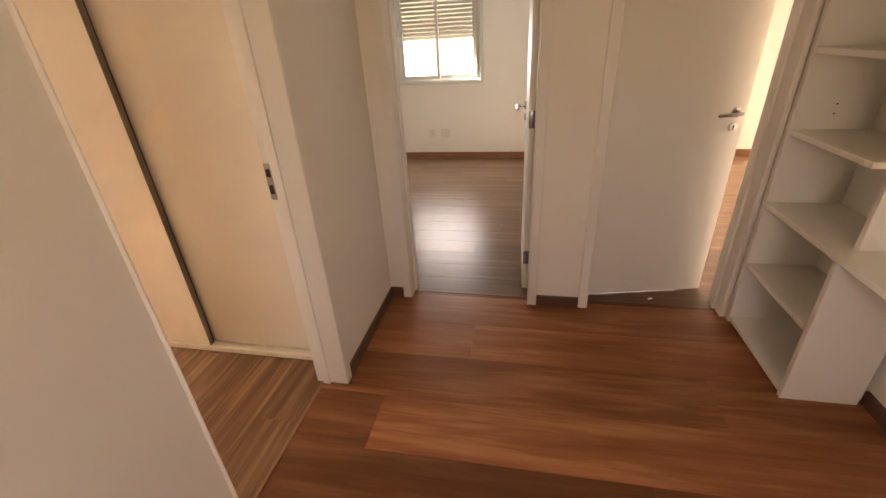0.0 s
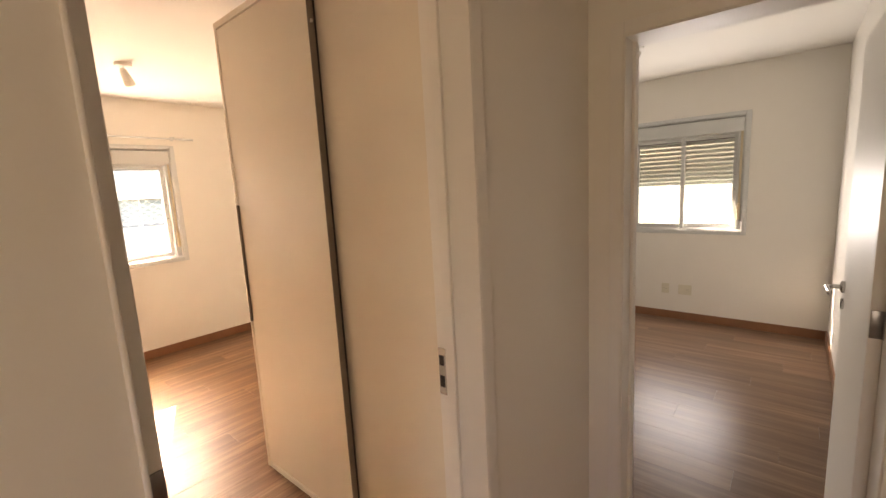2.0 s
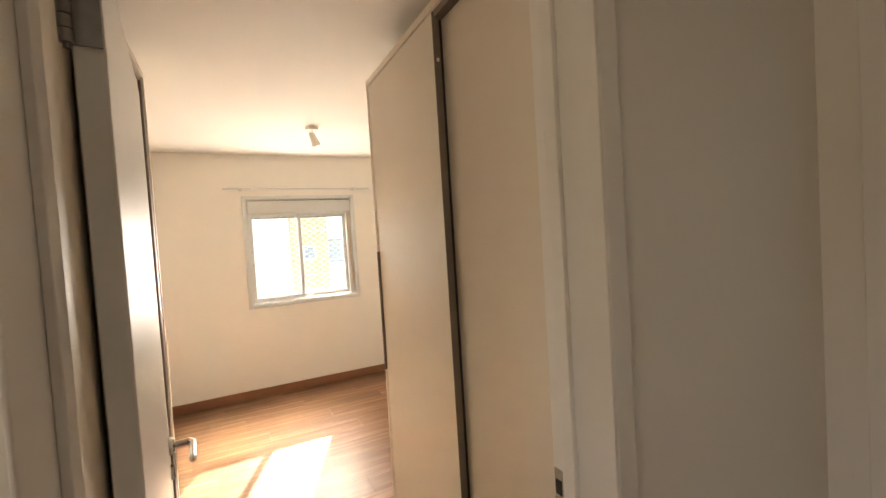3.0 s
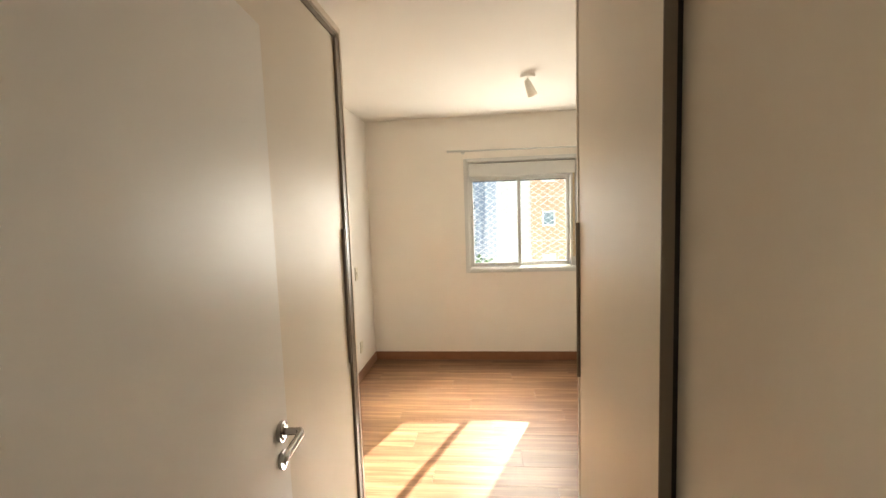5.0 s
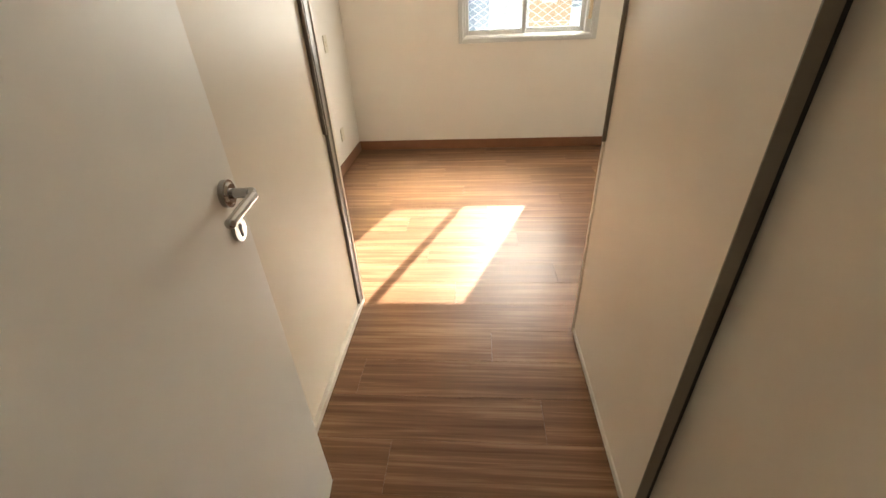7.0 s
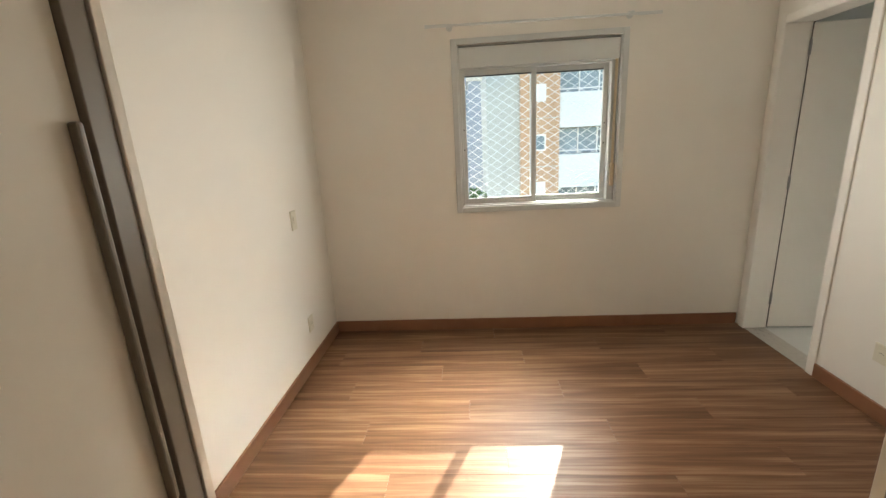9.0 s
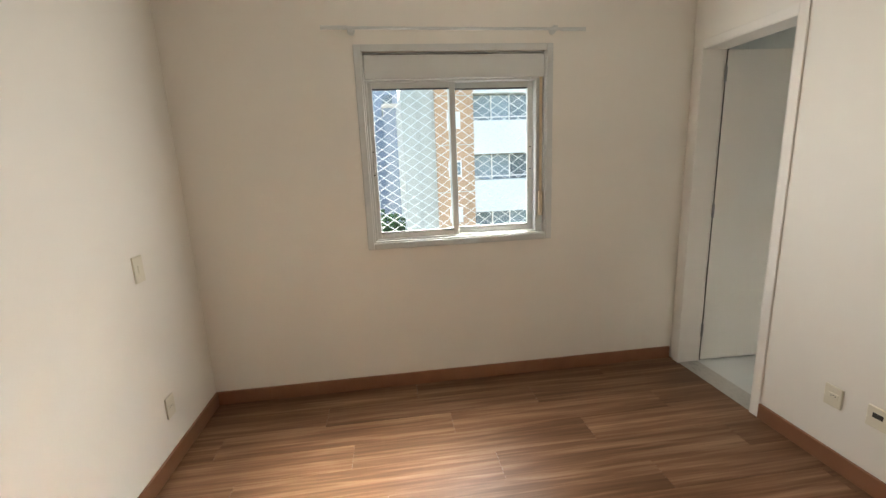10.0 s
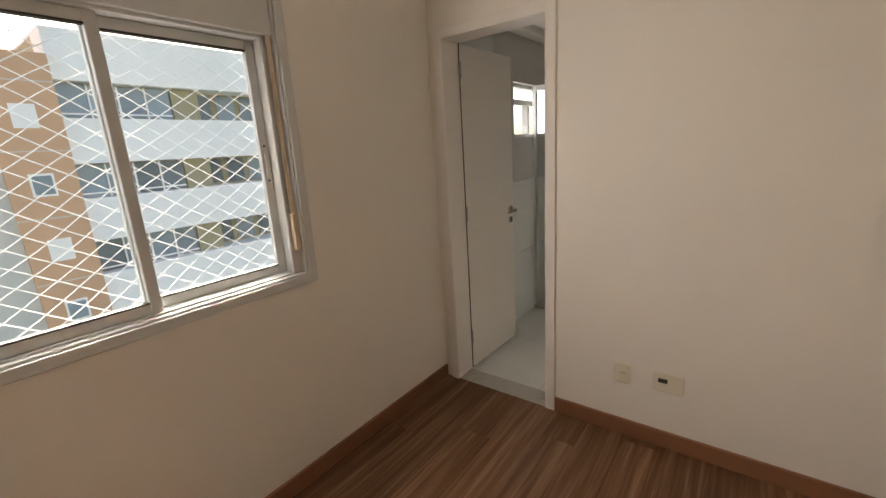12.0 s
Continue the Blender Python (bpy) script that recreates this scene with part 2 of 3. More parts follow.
# main bedroom
WY0, WY1, WZ0, WZ1 = 0.92, 2.035, 0.985, 2.105
structure("wall_window", [(-5.31, -5.15, -0.30, WY0, 0, TOP), (-5.31, -5.15, WY1, 3.0, 0, TOP), (-5.31, -5.15, WY0, WY1, 0, WZ0), (-5.31, -5.15, WY0, WY1, WZ1, TOP)],
          M_WALL, "cream painted bedroom wall with a window", "wall")
structure("wall_bedroom_side", [(-5.15, -0.965, -0.30, -0.15, 0, TOP)], M_WALL, "cream painted bedroom side wall", "wall")
structure("wall_bathroom", [(-5.31, -5.055, 3.0, 3.14, 0, TOP), (-4.445, -2.69, 3.0, 3.14, 0, TOP), (-5.055, -4.445, 3.0, 3.14, HB, TOP)],
          M_WALL, "white painted wall with the bathroom doorway", "wall")
structure("wall_wardrobe_return", [(-2.69, -2.55, 2.28, 3.0, 0, TOP)], M_WALL, "white painted wall beside the wardrobe", "wall")
# second bedroom
VX0, VX1 = -1.60, -0.585
structure("wall_second_bedroom_window", [(-2.55, VX0, 5.48, 5.64, 0, TOP), (VX1, 0.10, 5.48, 5.64, 0, TOP), (VX0, VX1, 5.48, 5.64, 0, WZ0), (VX0, VX1, 5.48, 5.64, WZ1, TOP)],
          M_WALL, "white painted wall with a shuttered window", "wall")
structure("wall_second_bedroom_right", [(0.10, 0.24, 2.28, 5.64, 0, TOP)], M_WALL, "white painted wall beside the open door", "wall")
structure("wall_second_bedroom_left", [(-2.69, -2.55, 3.0, 5.64, 0, TOP)], M_WALL, "white painted wall closing the second bedroom", "wall")
# third room, behind the door that stands ajar; far opening unseen, added for light
structure("wall_third_room_far", [(0.24, 0.9, 5.55, 5.70, 0, TOP), (2.1, 3.4, 5.55, 5.70, 0, TOP), (0.9, 2.1, 5.55, 5.70, 0, 1.0), (0.9, 2.1, 5.55, 5.70, 2.1, TOP)],
          M_WALL, "white painted wall of the third room", "wall")
structure("wall_third_room_side", [(3.26, 3.4, 2.28, 5.55, 0, TOP)], M_WALL, "white painted wall closing the third room", "wall")

structure("ceiling", [(-5.15, -0.965, -0.15, 3.0, H, H + 0.05), (-0.825, 1.48, -1.6, 2.13, H, H + 0.05), (-2.55, 0.10, 2.28, 5.48, H, H + 0.05), (0.24, 3.26, 2.28, 5.55, H, H + 0.05)],
          M_CEIL, "off-white painted plaster ceiling", "ceiling")
structure("roof_slab", [(-5.31, 3.4, -1.74, 5.70, TOP, TOP + 0.15)], M_CONC, "concrete slab over the flat", "slab")
structure("floor_slab", [(-5.31, 3.4, -1.74, 5.70, -0.25, -0.012)], M_CONC, "concrete slab under the floors", "slab")

# baseboards
def baseboards(name, runs, material, h, label):
    root = thing(name, pose(0, 0, 0), label, "baseboard", "", "structure")
    for r in runs:
        boxpart("board", (r[0], r[1], r[2], r[3], 0, h), material, root, 0.003)
    return root


baseboards("baseboard_bedroom", [(-5.15, -5.135, -0.15, 2.985, ), (-5.135, -2.701, -0.15, -0.135), (-4.394, -2.70, 2.985, 3.0)], M_BASE, 0.088, "reddish-brown wooden baseboard of the bedroom")
baseboards("baseboard_hall", [(-0.825, -0.81, 1.395, 2.115), (-0.825, -0.74, 2.115, 2.13), (0.10, 0.345, 2.115, 2.13), (1.465, 1.48, -1.6, 1.54), (-0.825, -0.81, -1.6, 0.576)], M_BASE_HALL, 0.07, "dark brown wooden baseboard of the hall")
baseboards("baseboard_second_bedroom", [(-2.55, 0.10, 5.465, 5.48), (0.085, 0.10, 2.28, 5.465), (-2.55, -2.535, 2.28, 5.465)], M_BASE, 0.085, "brown wooden baseboard of the second bedroom")
baseboards("baseboard_third_room", [(0.24, 3.26, 5.535, 5.55), (3.245, 3.26, 2.28, 5.535)], M_BASE, 0.085, "brown wooden baseboard of the third room")


# ---- door frames ----
def door_frame(name, axis, a0, a1, f0, f1, label, sides=(1, 1), right=0.05, left=True):
    """Jamb lining and casings of an opening from a0 to a1 along 'axis', in a wall between f0 and f1."""
    root = thing(name, pose(0, 0, 0), label, "door frame", "", "structure")
    def put(pname, u0, u1, v0, v1, z0, z1, bev=0.002):
        d = (u0, u1, v0, v1, z0, z1) if axis == "x" else (v0, v1, u0, u1, z0, z1)
        return boxpart(pname, d, M_TRIM, root, bev)
    c, t = 0.05, 0.012
    e = 0.002
    # lining
    put("jamb", a0 - e, a0 + 0.004, f0 - t, f1 + t, 0, HB + 0.004)
    put("jamb", a1 - 0.004, a1 + e, f0 - t, f1 + t, 0, HB + 0.004)
    put("head", a0 + 0.004, a1 - 0.004, f0 - t, f1 + t, HB - 0.004, HB + e)
    for on, v0, v1 in ((sides[0], f0 - t, f0), (sides[1], f1, f1 + t)):
        if on:
            if left:
                put("casing", a0 - c, a0 - e, v0, v1, 0, HB + c, 0.003)
            put("casing", a1 + e, a1 + right, v0, v1, 0, HB + c, 0.004)
            put("casing", a0 - e, a1 + e, v0, v1, HB + e, HB + c, 0.004)
    return root, put


fr_master, put = door_frame("door_frame_1", "y", 0.58, 1.345, -0.965, -0.825, "cream painted wooden door frame with worn edges", (0, 1), 0.05, False)
put("casing", 1.347, 1.395, -0.977, -0.965, 0, HB + 0.05, 0.004)
put("casing", 0.58, 1.347, -0.977, -0.965, HB + 0.002, HB + 0.05, 0.004)
put("door_stop", 1.329, 1.341, -0.938, -0.905, 0, HB - 0.004)
put("door_stop", 0.584, 0.596, -0.938, -0.905, 0, HB - 0.004)
bm = bmesh.new()
box(bm, -0.973, -0.947, 1.338, 1.341, 0.968, 1.113, 0.001)
sp = part("strike_plate", bm, M_CHROME, fr_master, "chrome strike plate")
boxpart("latch_hole", (-0.969, -0.953, 1.3365, 1.339, 1.060, 1.090), M_DARK, sp)
boxpart("latch_hole", (-0.969, -0.953, 1.3365, 1.339, 0.992, 1.027), M_DARK, sp)
fr2, put = door_frame("door_frame_2", "x", -0.69, 0.05, 2.13, 2.28, "cream painted door frame of the second bedroom")
put("door_stop", -0.686, -0.674, 2.205, 2.235, 0, HB - 0.004)
fr3, put = door_frame("door_frame_3", "x", 0.395, 1.125, 2.13, 2.28, "cream painted door frame of the third room", (1, 1), 0.022)
put("door_stop", 0.399, 0.411, 2.20, 2.23, 0, HB - 0.004)
put("door_stop", 1.109, 1.121, 2.20, 2.23, 0, HB - 0.004)
fr4, put = door_frame("door_frame_4", "x", -5.055, -4.445, 3.0, 3.14, "white painted door frame of the bathroom", (1, 0))
# dark strip painted in for the deep shade between jamb and leaf
boxpart("gap_shade", (-5.0508, -5.045, 3.1525, 3.163, 0.01, HB - 0.004), M_DARK, fr4, 0, "dark strip standing in for the shaded gap")


# ---- doors: hinge at the origin, leaf along +x, thickness towards +y ----
def lever(parent, x, side, y_face, z, flip):
    """Lever handle, rosette and key plate on one face of a door."""
    s = side
    bm = bmesh.new()
    tube(bm, (x, y_face, z), (x, y_face + s * 0.010, z), 0.026, 24)
    tube(bm, (x, y_face + s * 0.010, z), (x, y_face + s * 0.014, z), 0.022, 24, 0.018)
    rosette = part("rosette", bm, M_CHROME, parent, "chrome rosette", True)
    bm = bmesh.new()
    bend(bm, [(x, y_face + s * 0.012, z), (x, y_face + s * 0.050, z), (x + flip * 0.018, y_face + s * 0.058, z), (x + flip * 0.115, y_face + s * 0.056, z - 0.004)], 0.0095, 14)
    part("lever", bm, M_CHROME, parent, "polished chrome lever", True)
    bm = bmesh.new()
    tube(bm, (x, y_face, z - 0.075), (x, y_face + s * 0.008, z - 0.075), 0.024, 24)
    kp = part("key_plate", bm, M_CHROME, parent, "chrome key plate", True)
    bm = bmesh.new()
    tube(bm, (x, y_face + s * 0.007, z - 0.070), (x, y_face + s * 0.0095, z - 0.070), 0.006, 12)
    box(bm, x - 0.003, x + 0.003, min(y_face + s * 0.007, y_face + s * 0.0095), max(y_face + s * 0.007, y_face + s * 0.0095), z - 0.090, z - 0.072)
    part("keyhole", bm, M_DARK, kp)


def door(name, m, width, label, z_handle=1.06, knuckle=-1, faces=(-1, 1)):
    root = thing(name, m, label, "door", "interior doors", "structure")
    leaf = boxpart("leaf", (0.004, width, 0.0, 0.035, 0.012, HB - 0.008), M_DOOR, root, 0.0025)
    for s in faces:
        lever(root, width - 0.052, s, 0.0 if s < 0 else 0.035, z_handle, -1)
    bm = bmesh.new()
    box(bm, width - 0.001, width + 0.0015, 0.007, 0.028, z_handle - 0.16, z_handle + 0.06, 0.0005)
    part("lock_plate", bm, M_STEEL, root, "steel lock plate")
    for z in (0.24, 1.08, 1.93):
        y = -0.004 if knuckle < 0 else 0.039
        bm = bmesh.new()
        for i in range(5):
            tube(bm, (-0.002, y, z - 0.045 + i * 0.018), (-0.002, y, z - 0.0285 + i * 0.018), 0.008, 12)
        tube(bm, (-0.002, y, z - 0.052), (-0.002, y, z + 0.052), 0.004, 10)
        box(bm, -0.0005, 0.0035, 0.002, 0.033, z - 0.045, z + 0.045, 0.0005)
        part("hinge", bm, M_STEEL, root, "worn steel hinge", True)
    return root


door("door_1", pose(-0.999, 0.642, 0, 0, 0, 185.7), 0.763, "cream painted flush door standing wide open beside a wardrobe", 1.06, 1)
door("door_2", pose(0.046, 2.285, 0, 0, 0, 91.5), 0.675, "white painted flush door wide open into the second bedroom", 1.06, -1)
door("door_3", pose(0.405, 2.256, 0, 0, 0, 11.5), 0.71, "cream painted flush door standing slightly ajar", 1.08, 1)
door("door_4", pose(-5.044, 3.150, 0, 0, 0, 88.0), 0.60, "white painted bathroom door opened inwards", 1.03, -1)


# ---- windows ----
def sash(root, name, u0, u1, v, z0, z1, side, axis):
    """A sliding sash with four rails and a pane. v: centre of its depth."""
    w, d = 0.036, 0.026
    def b(n, a, c, q, r, p, mt=M_ALU, dd=d, bev=0.003):
        dims = (a, c, v - dd / 2, v + dd / 2, q, r) if axis == "x" else (v - dd / 2, v + dd / 2, a, c, q, r)
        return boxpart(n, dims, mt, p, bev)
    fr = b(name, u0, u0 + w, z0, z1, root)
    b("rail", u1 - w, u1, z0, z1, fr)
    b("rail", u0 + w, u1 - w, z0, z0 + w, fr)
    b("rail", u0 + w, u1 - w, z1 - w, z1, fr)
    pane = b("pane", u0 + w - 0.004, u1 - w + 0.004, z0 + w - 0.004, z1 - w + 0.004, fr, M_GLASS, 0.004, 0)
    pane.visible_shadow = False
    for q in (z0 + w - 0.001, z1 - w - 0.005):
        b("gasket", u0 + w, u1 - w, q, q + 0.006, fr, M_DARK, d + 0.001, 0)
    return fr


def net(root, axis, u0, u1, z0, z1, v):
    """Diamond-mesh safety net of knotted cord, stretched over the opening."""
    bm = bmesh.new()
    r = 0.0017
    pitch, slope = 0.094, 0.66
    rng = random.Random(4)
    W, Hh = u1 - u0, z1 - z0
    for s in (1, -1):
        n0 = int((W + Hh / slope) / pitch) + 2
        for i in range(n0):
            if s > 0:
                start = u0 - Hh / slope + i * pitch
            else:
                start = u0 + i * pitch
            step = pitch / 2
            pts = []
            for k in range(int(Hh / (slope * step)) + 2):
                u, z = start + s * k * step, z0 + k * step * slope
                if u0 <= u <= u1 and z <= z1:
                    off = 0.006 * math.sin(u * 9 + z * 5) + 0.003 * math.sin(z * 23)
                    dep = 0.004 * math.sin(u * 7)
                    pts.append((u, v + dep, z + off) if axis == "x" else (v + dep, u, z + off))
            for p, q in zip(pts, pts[1:]):
                tube(bm, p, q, r, 4)
                bmesh.ops.create_icosphere(bm, subdivisions=1, radius=0.0026, matrix=Matrix.Translation(p))
    return part("safety_net", bm, M_NET, root, "white diamond-mesh safety net")


def window(name, axis, u0, u1, inner, outer, sgn, label, shutter_to=None):
    """Sliding window with a shutter box. u: along the wall; inner: the room face; sgn: direction to the outside."""
    root = thing(name, pose(0, 0, 0), label, "window", "", "structure")
    def b(n, a, c, d0, d1, q, r, p=root, mt=M_ALU, bev=0.003, lab=""):
        lo, hi = min(inner + sgn * d0, inner + sgn * d1), max(inner + sgn * d0, inner + sgn * d1)
        dims = (a, c, lo, hi, q, r) if axis == "x" else (lo, hi, a, c, q, r)
        return boxpart(n, dims, mt, p, bev, lab)
    e = 0.038
    # casing on the room side, with a stepped profile
    for nme, a, c, q, r in (("casing", u0 - e, u0 + 0.002, WZ0 - e, WZ1 + e), ("casing", u1 - 0.002, u1 + e, WZ0 - e, WZ1 + e),
                            ("casing", u0 + 0.002, u1 - 0.002, WZ1 - 0.002, WZ1 + e), ("casing", u0 + 0.002, u1 - 0.002, WZ0 - e, WZ0 + 0.002)):
        b(nme, a, c, -0.010, 0.0, q, r, root, M_ALU, 0.004)
    b("lining", u0, u0 + 0.012, 0, 0.15, WZ0, WZ1)
    b("lining", u1 - 0.012, u1, 0, 0.15, WZ0, WZ1)
    b("lining", u0 + 0.012, u1 - 0.012, 0, 0.15, WZ0, WZ0 + 0.012)
    b("lining", u0 + 0.012, u1 - 0.012, 0.02, 0.15, WZ1 - 0.012, WZ1)
    # shutter box
    zb = 1.955
    b("shutter_box", u0 + 0.014, u1 - 0.014, 0.004, 0.14, zb, WZ1 - 0.016, root, M_ALU, 0.004, "white shutter box cover")
    # dark strip painted in for the shade over the box
    b("shadow_gap", u0 + 0.012, u1 - 0.012, 0.010, 0.05, WZ1 - 0.016, WZ1 - 0.0125, root, M_DARK, 0)
    # outer frame
    f = 0.014
    b("frame", u0 + 0.012, u0 + 0.012 + f, 0.02, 0.12, WZ0 + 0.012, zb)
    b("frame", u1 - 0.047 - f, u1 - 0.047, 0.02, 0.12, WZ0 + 0.012, zb)
    b("guide", u1 - 0.047, u1 - 0.012, 0.03, 0.12, WZ0 + 0.012, zb)
    b("frame", u0 + 0.026, u1 - 0.061, 0.02, 0.12, WZ0 + 0.012, WZ0 + 0.020)
    b("frame", u0 + 0.026, u1 - 0.061, 0.02, 0.12, zb - 0.012, zb)
    mid = (u0 + u1 - 0.035) / 2 - 0.005
    a, c = WZ0 + 0.021, zb - 0.013
    vi = inner + sgn * 0.045
    vo = inner + sgn * 0.085
    s1 = sash(root, "sash", u0 + 0.016, mid + 0.014, vi, a, c, 1, axis)
    s2 = sash(root, "sash", mid - 0.024, u1 - 0.062, vo, a, c, 1, axis)
    # recessed pull latches
    for uu, dd in ((u0 + 0.034, 0.032), (u1 - 0.080, 0.072)):
        b("latch", uu - 0.006, uu + 0.006, dd - 0.006, dd, 1.42, 1.52, root, M_ALU, 0.002)
        b("screw", uu - 0.004, uu + 0.004, dd - 0.003, dd + 0.001, 1.40, 1.408, root, M_DARK, 0.001)
        b("screw", uu - 0.004, uu + 0.004, dd - 0.003, dd + 0.001, 1.54, 1.548, root, M_DARK, 0.001)
    # shutter strap and its winder
    b("strap", u1 - 0.040, u1 - 0.022, 0.012, 0.0135, 1.18, zb, root, M_BEIGE, 0, "grey shutter strap")
    b("strap_winder", u1 - 0.044, u1 - 0.018, 0.0, 0.028, 1.10, 1.26, root, M_BEIGE, 0.005, "aged beige strap winder")
    if shutter_to is not None:
        z = c + 0.01
        while z > shutter_to:
            bm = bmesh.new()
            prof = [(-0.005, 0), (-0.002, 0.012), (0.004, 0.022), (0.004, 0.036), (-0.003, 0.043), (-0.009, 0.043), (-0.009, 0)]
            va, vb2 = [], []
            for dd, hh in prof:
                d = inner + sgn * (0.128 - dd)
                for lst, uu in ((va, u0 + 0.02), (vb2, u1 - 0.05)):
                    lst.append(bm.verts.new((uu, d, z - 0.043 + hh) if axis == "x" else (d, uu, z - 0.043 + hh)))
            k = len(prof)
            for i in range(k):
                bm.faces.new((va[i], va[(i + 1) % k], vb2[(i + 1) % k], vb2[i]))
            bm.faces.new(va)
            bm.faces.new(vb2[::-1])
            bmesh.ops.recalc_face_normals(bm, faces=bm.faces[:])
            part("slat", bm, M_SHUT, root)
            z -= 0.0455
    net(root, axis, u0 + 0.015, u1 - 0.02, WZ0 + 0.012, 1.955, inner + sgn * 0.148)
    return root


window("window_1", "y", WY0, WY1, -5.15, -5.31, -1, "white aluminium sliding window with rolled-up shutter and safety net")
window("window_2", "x", VX0, VX1, 5.48, 5.64, 1, "white aluminium sliding window with half-lowered roller shutter", 1.47)


# ---- wardrobes ----
def wardrobe(name, x_far, x_near, y_front, s, label):
    """Built-in wardrobe with two sliding doors. s: direction into the wardrobe."""
    root = thing(name, pose(0, 0, 0), label, "wardrobe", "sliding-door wardrobes")
    def b(n, x0, x1, d0, d1, z0, z1, mt=M_WARD, p=root, bev=0.002, lab=""):
        ya, yb = y_front + s * d0, y_front + s * d1
        return boxpart(n, (x0, x1, min(ya, yb), max(ya, yb), z0, z1), mt, p, bev, lab)
    zt = 2.46
    depth = 0.585
    b("side_panel", x_far, x_far + 0.022, 0.0, depth, 0.0, zt)
    b("side_panel", x_near - 0.022, x_near, 0.10, depth, 0.0, zt)
    b("top_panel", x_far + 0.022, x_near, 0.0, depth, zt - 0.03, zt)
    b("bottom_panel", x_far + 0.022, x_near - 0.022, 0.10, depth, 0.0, 0.06)
    b("back_panel", x_far + 0.022, x_near - 0.022, depth - 0.012, depth, 0.06, zt - 0.03)
    b("floor_track", x_far + 0.022, x_near, 0.0, 0.099, 0.0, 0.032, M_TRACK, root, 0.003, "pale aluminium floor track")
    b("top_track", x_far + 0.022, x_near, 0.012, 0.099, zt - 0.055, zt - 0.03, M_WARD_EDGE, root, 0.001, "taupe top track")
    return root, b, zt


# right-hand wardrobe: outer door at the far end, inner one beside the doorway
wr, b, zt = wardrobe("wardrobe", -2.505, -0.98, 1.476, 1, "tall cream laminate wardrobe with two sliding doors, slightly overlapping")
d1 = b("sliding_door", -2.482, -1.684, 0.004, 0.030, 0.036, zt - 0.035)
b("edge_profile", -1.684, -1.680, 0.003, 0.031, 0.036, zt - 0.035, M_WARD_EDGE, d1, 0.001, "taupe edge profile")
# cream handle's brown shadow is put into its taupe colour
b("bar_handle", -2.481, -2.472, -0.010, 0.005, 0.895, 1.54, M_WARD_EDGE, d1, 0.004, "slim taupe bar handle")
b("screw_cap", -1.6798, -1.673, 0.013, 0.021, 2.245, 2.257, M_PLASTIC, d1, 0.001)
d2 = b("sliding_door", -1.72, -1.002, 0.045, 0.071, 0.036, zt - 0.057)
# black filler drawn for the shadow in the slit behind the outer door
b("brush_seal", -1.705, -1.688, 0.0312, 0.0446, 0.036, zt - 0.057, M_DARK, d2, 0, "black brush seal")
# left-hand wardrobe behind the open door
wl, b, zt = wardrobe("wardrobe", -2.70, -0.98, 0.455, -1, "tall cream laminate wardrobe with sliding doors behind the open door")
b("front_post", -2.677, -2.634, 0.004, 0.030, 0.034, zt - 0.055, M_WARD_EDGE, wl, 0.002, "taupe front post")
d1 = b("sliding_door", -2.632, -1.82, 0.016, 0.040, 0.036, zt - 0.057)
# taupe again carries the handle's own shadow
b("bar_handle", -2.621, -2.608, 0.001, 0.017, 0.90, 1.54, M_WARD_EDGE, d1, 0.004, "slim taupe bar handle")
d2 = b("sliding_door", -1.86, -1.002, 0.058, 0.082, 0.036, zt - 0.057)
b("edge_profile", -1.818, -1.806, 0.014, 0.042, 0.036, zt - 0.057, M_WARD_EDGE, d1, 0.002, "taupe edge profile")

# ---- bookcase and desk in the hall ----
bk = thing("bookcase", pose(1.31, 1.85, 0), "white melamine open bookcase with empty shelves", "bookcase")
def bkp(n, x0, x1, y0, y1, z0, z1, bev=0.002, mt=M_SHELF, p=None, lab=""):
    return boxpart(n, (x0 - 1.31, x1 - 1.31, y0 - 1.85, y1 - 1.85, z0, z1), mt, p or bk, bev, lab)
bkp("side_panel", 1.150, 1.476, 2.080, 2.116, 0.0, 2.46)
bkp("end_panel", 1.150, 1.446, 1.520, 1.546, 0.0, 0.686)
bkp("upper_panel", 1.235, 1.476, 1.575, 1.600, 0.712, 2.46)
bkp("back_panel", 1.464, 1.476, 1.556, 2.080, 0.03, 2.44)
for z, y0 in ((0.012, 1.556), (0.350, 1.556), (1.030, 1.600), (1.362, 1.600), (1.70, 1.600), (2.04, 1.600), (2.40, 1.600)):
    bkp("shelf", 1.154, 1.464, y0, 2.080, z, z + 0.024)
bkp("shelf", 1.154, 1.235, 1.560, 1.600, 1.030, 1.054)
for z in (1.12, 1.16):
    bm = bmesh.new()
    tube(bm, (1.30 - 1.31, 2.0805 - 1.85, z), (1.30 - 1.31, 2.0785 - 1.85, z), 0.004, 10)
    part("pin_hole", bm, M_DARK, bk)
dk = thing("desk", pose(1.31, 0.9, 0), "white melamine desk top built on to the bookcase", "desk")
boxpart("desk_top", (-0.165, 0.166, -0.70, 1.18, 0.687, 0.712), M_SHELF, dk, 0.002)
boxpart("support_panel", (-0.15, 0.166, -0.70, -0.674, 0.0, 0.687), M_SHELF, dk, 0.002)


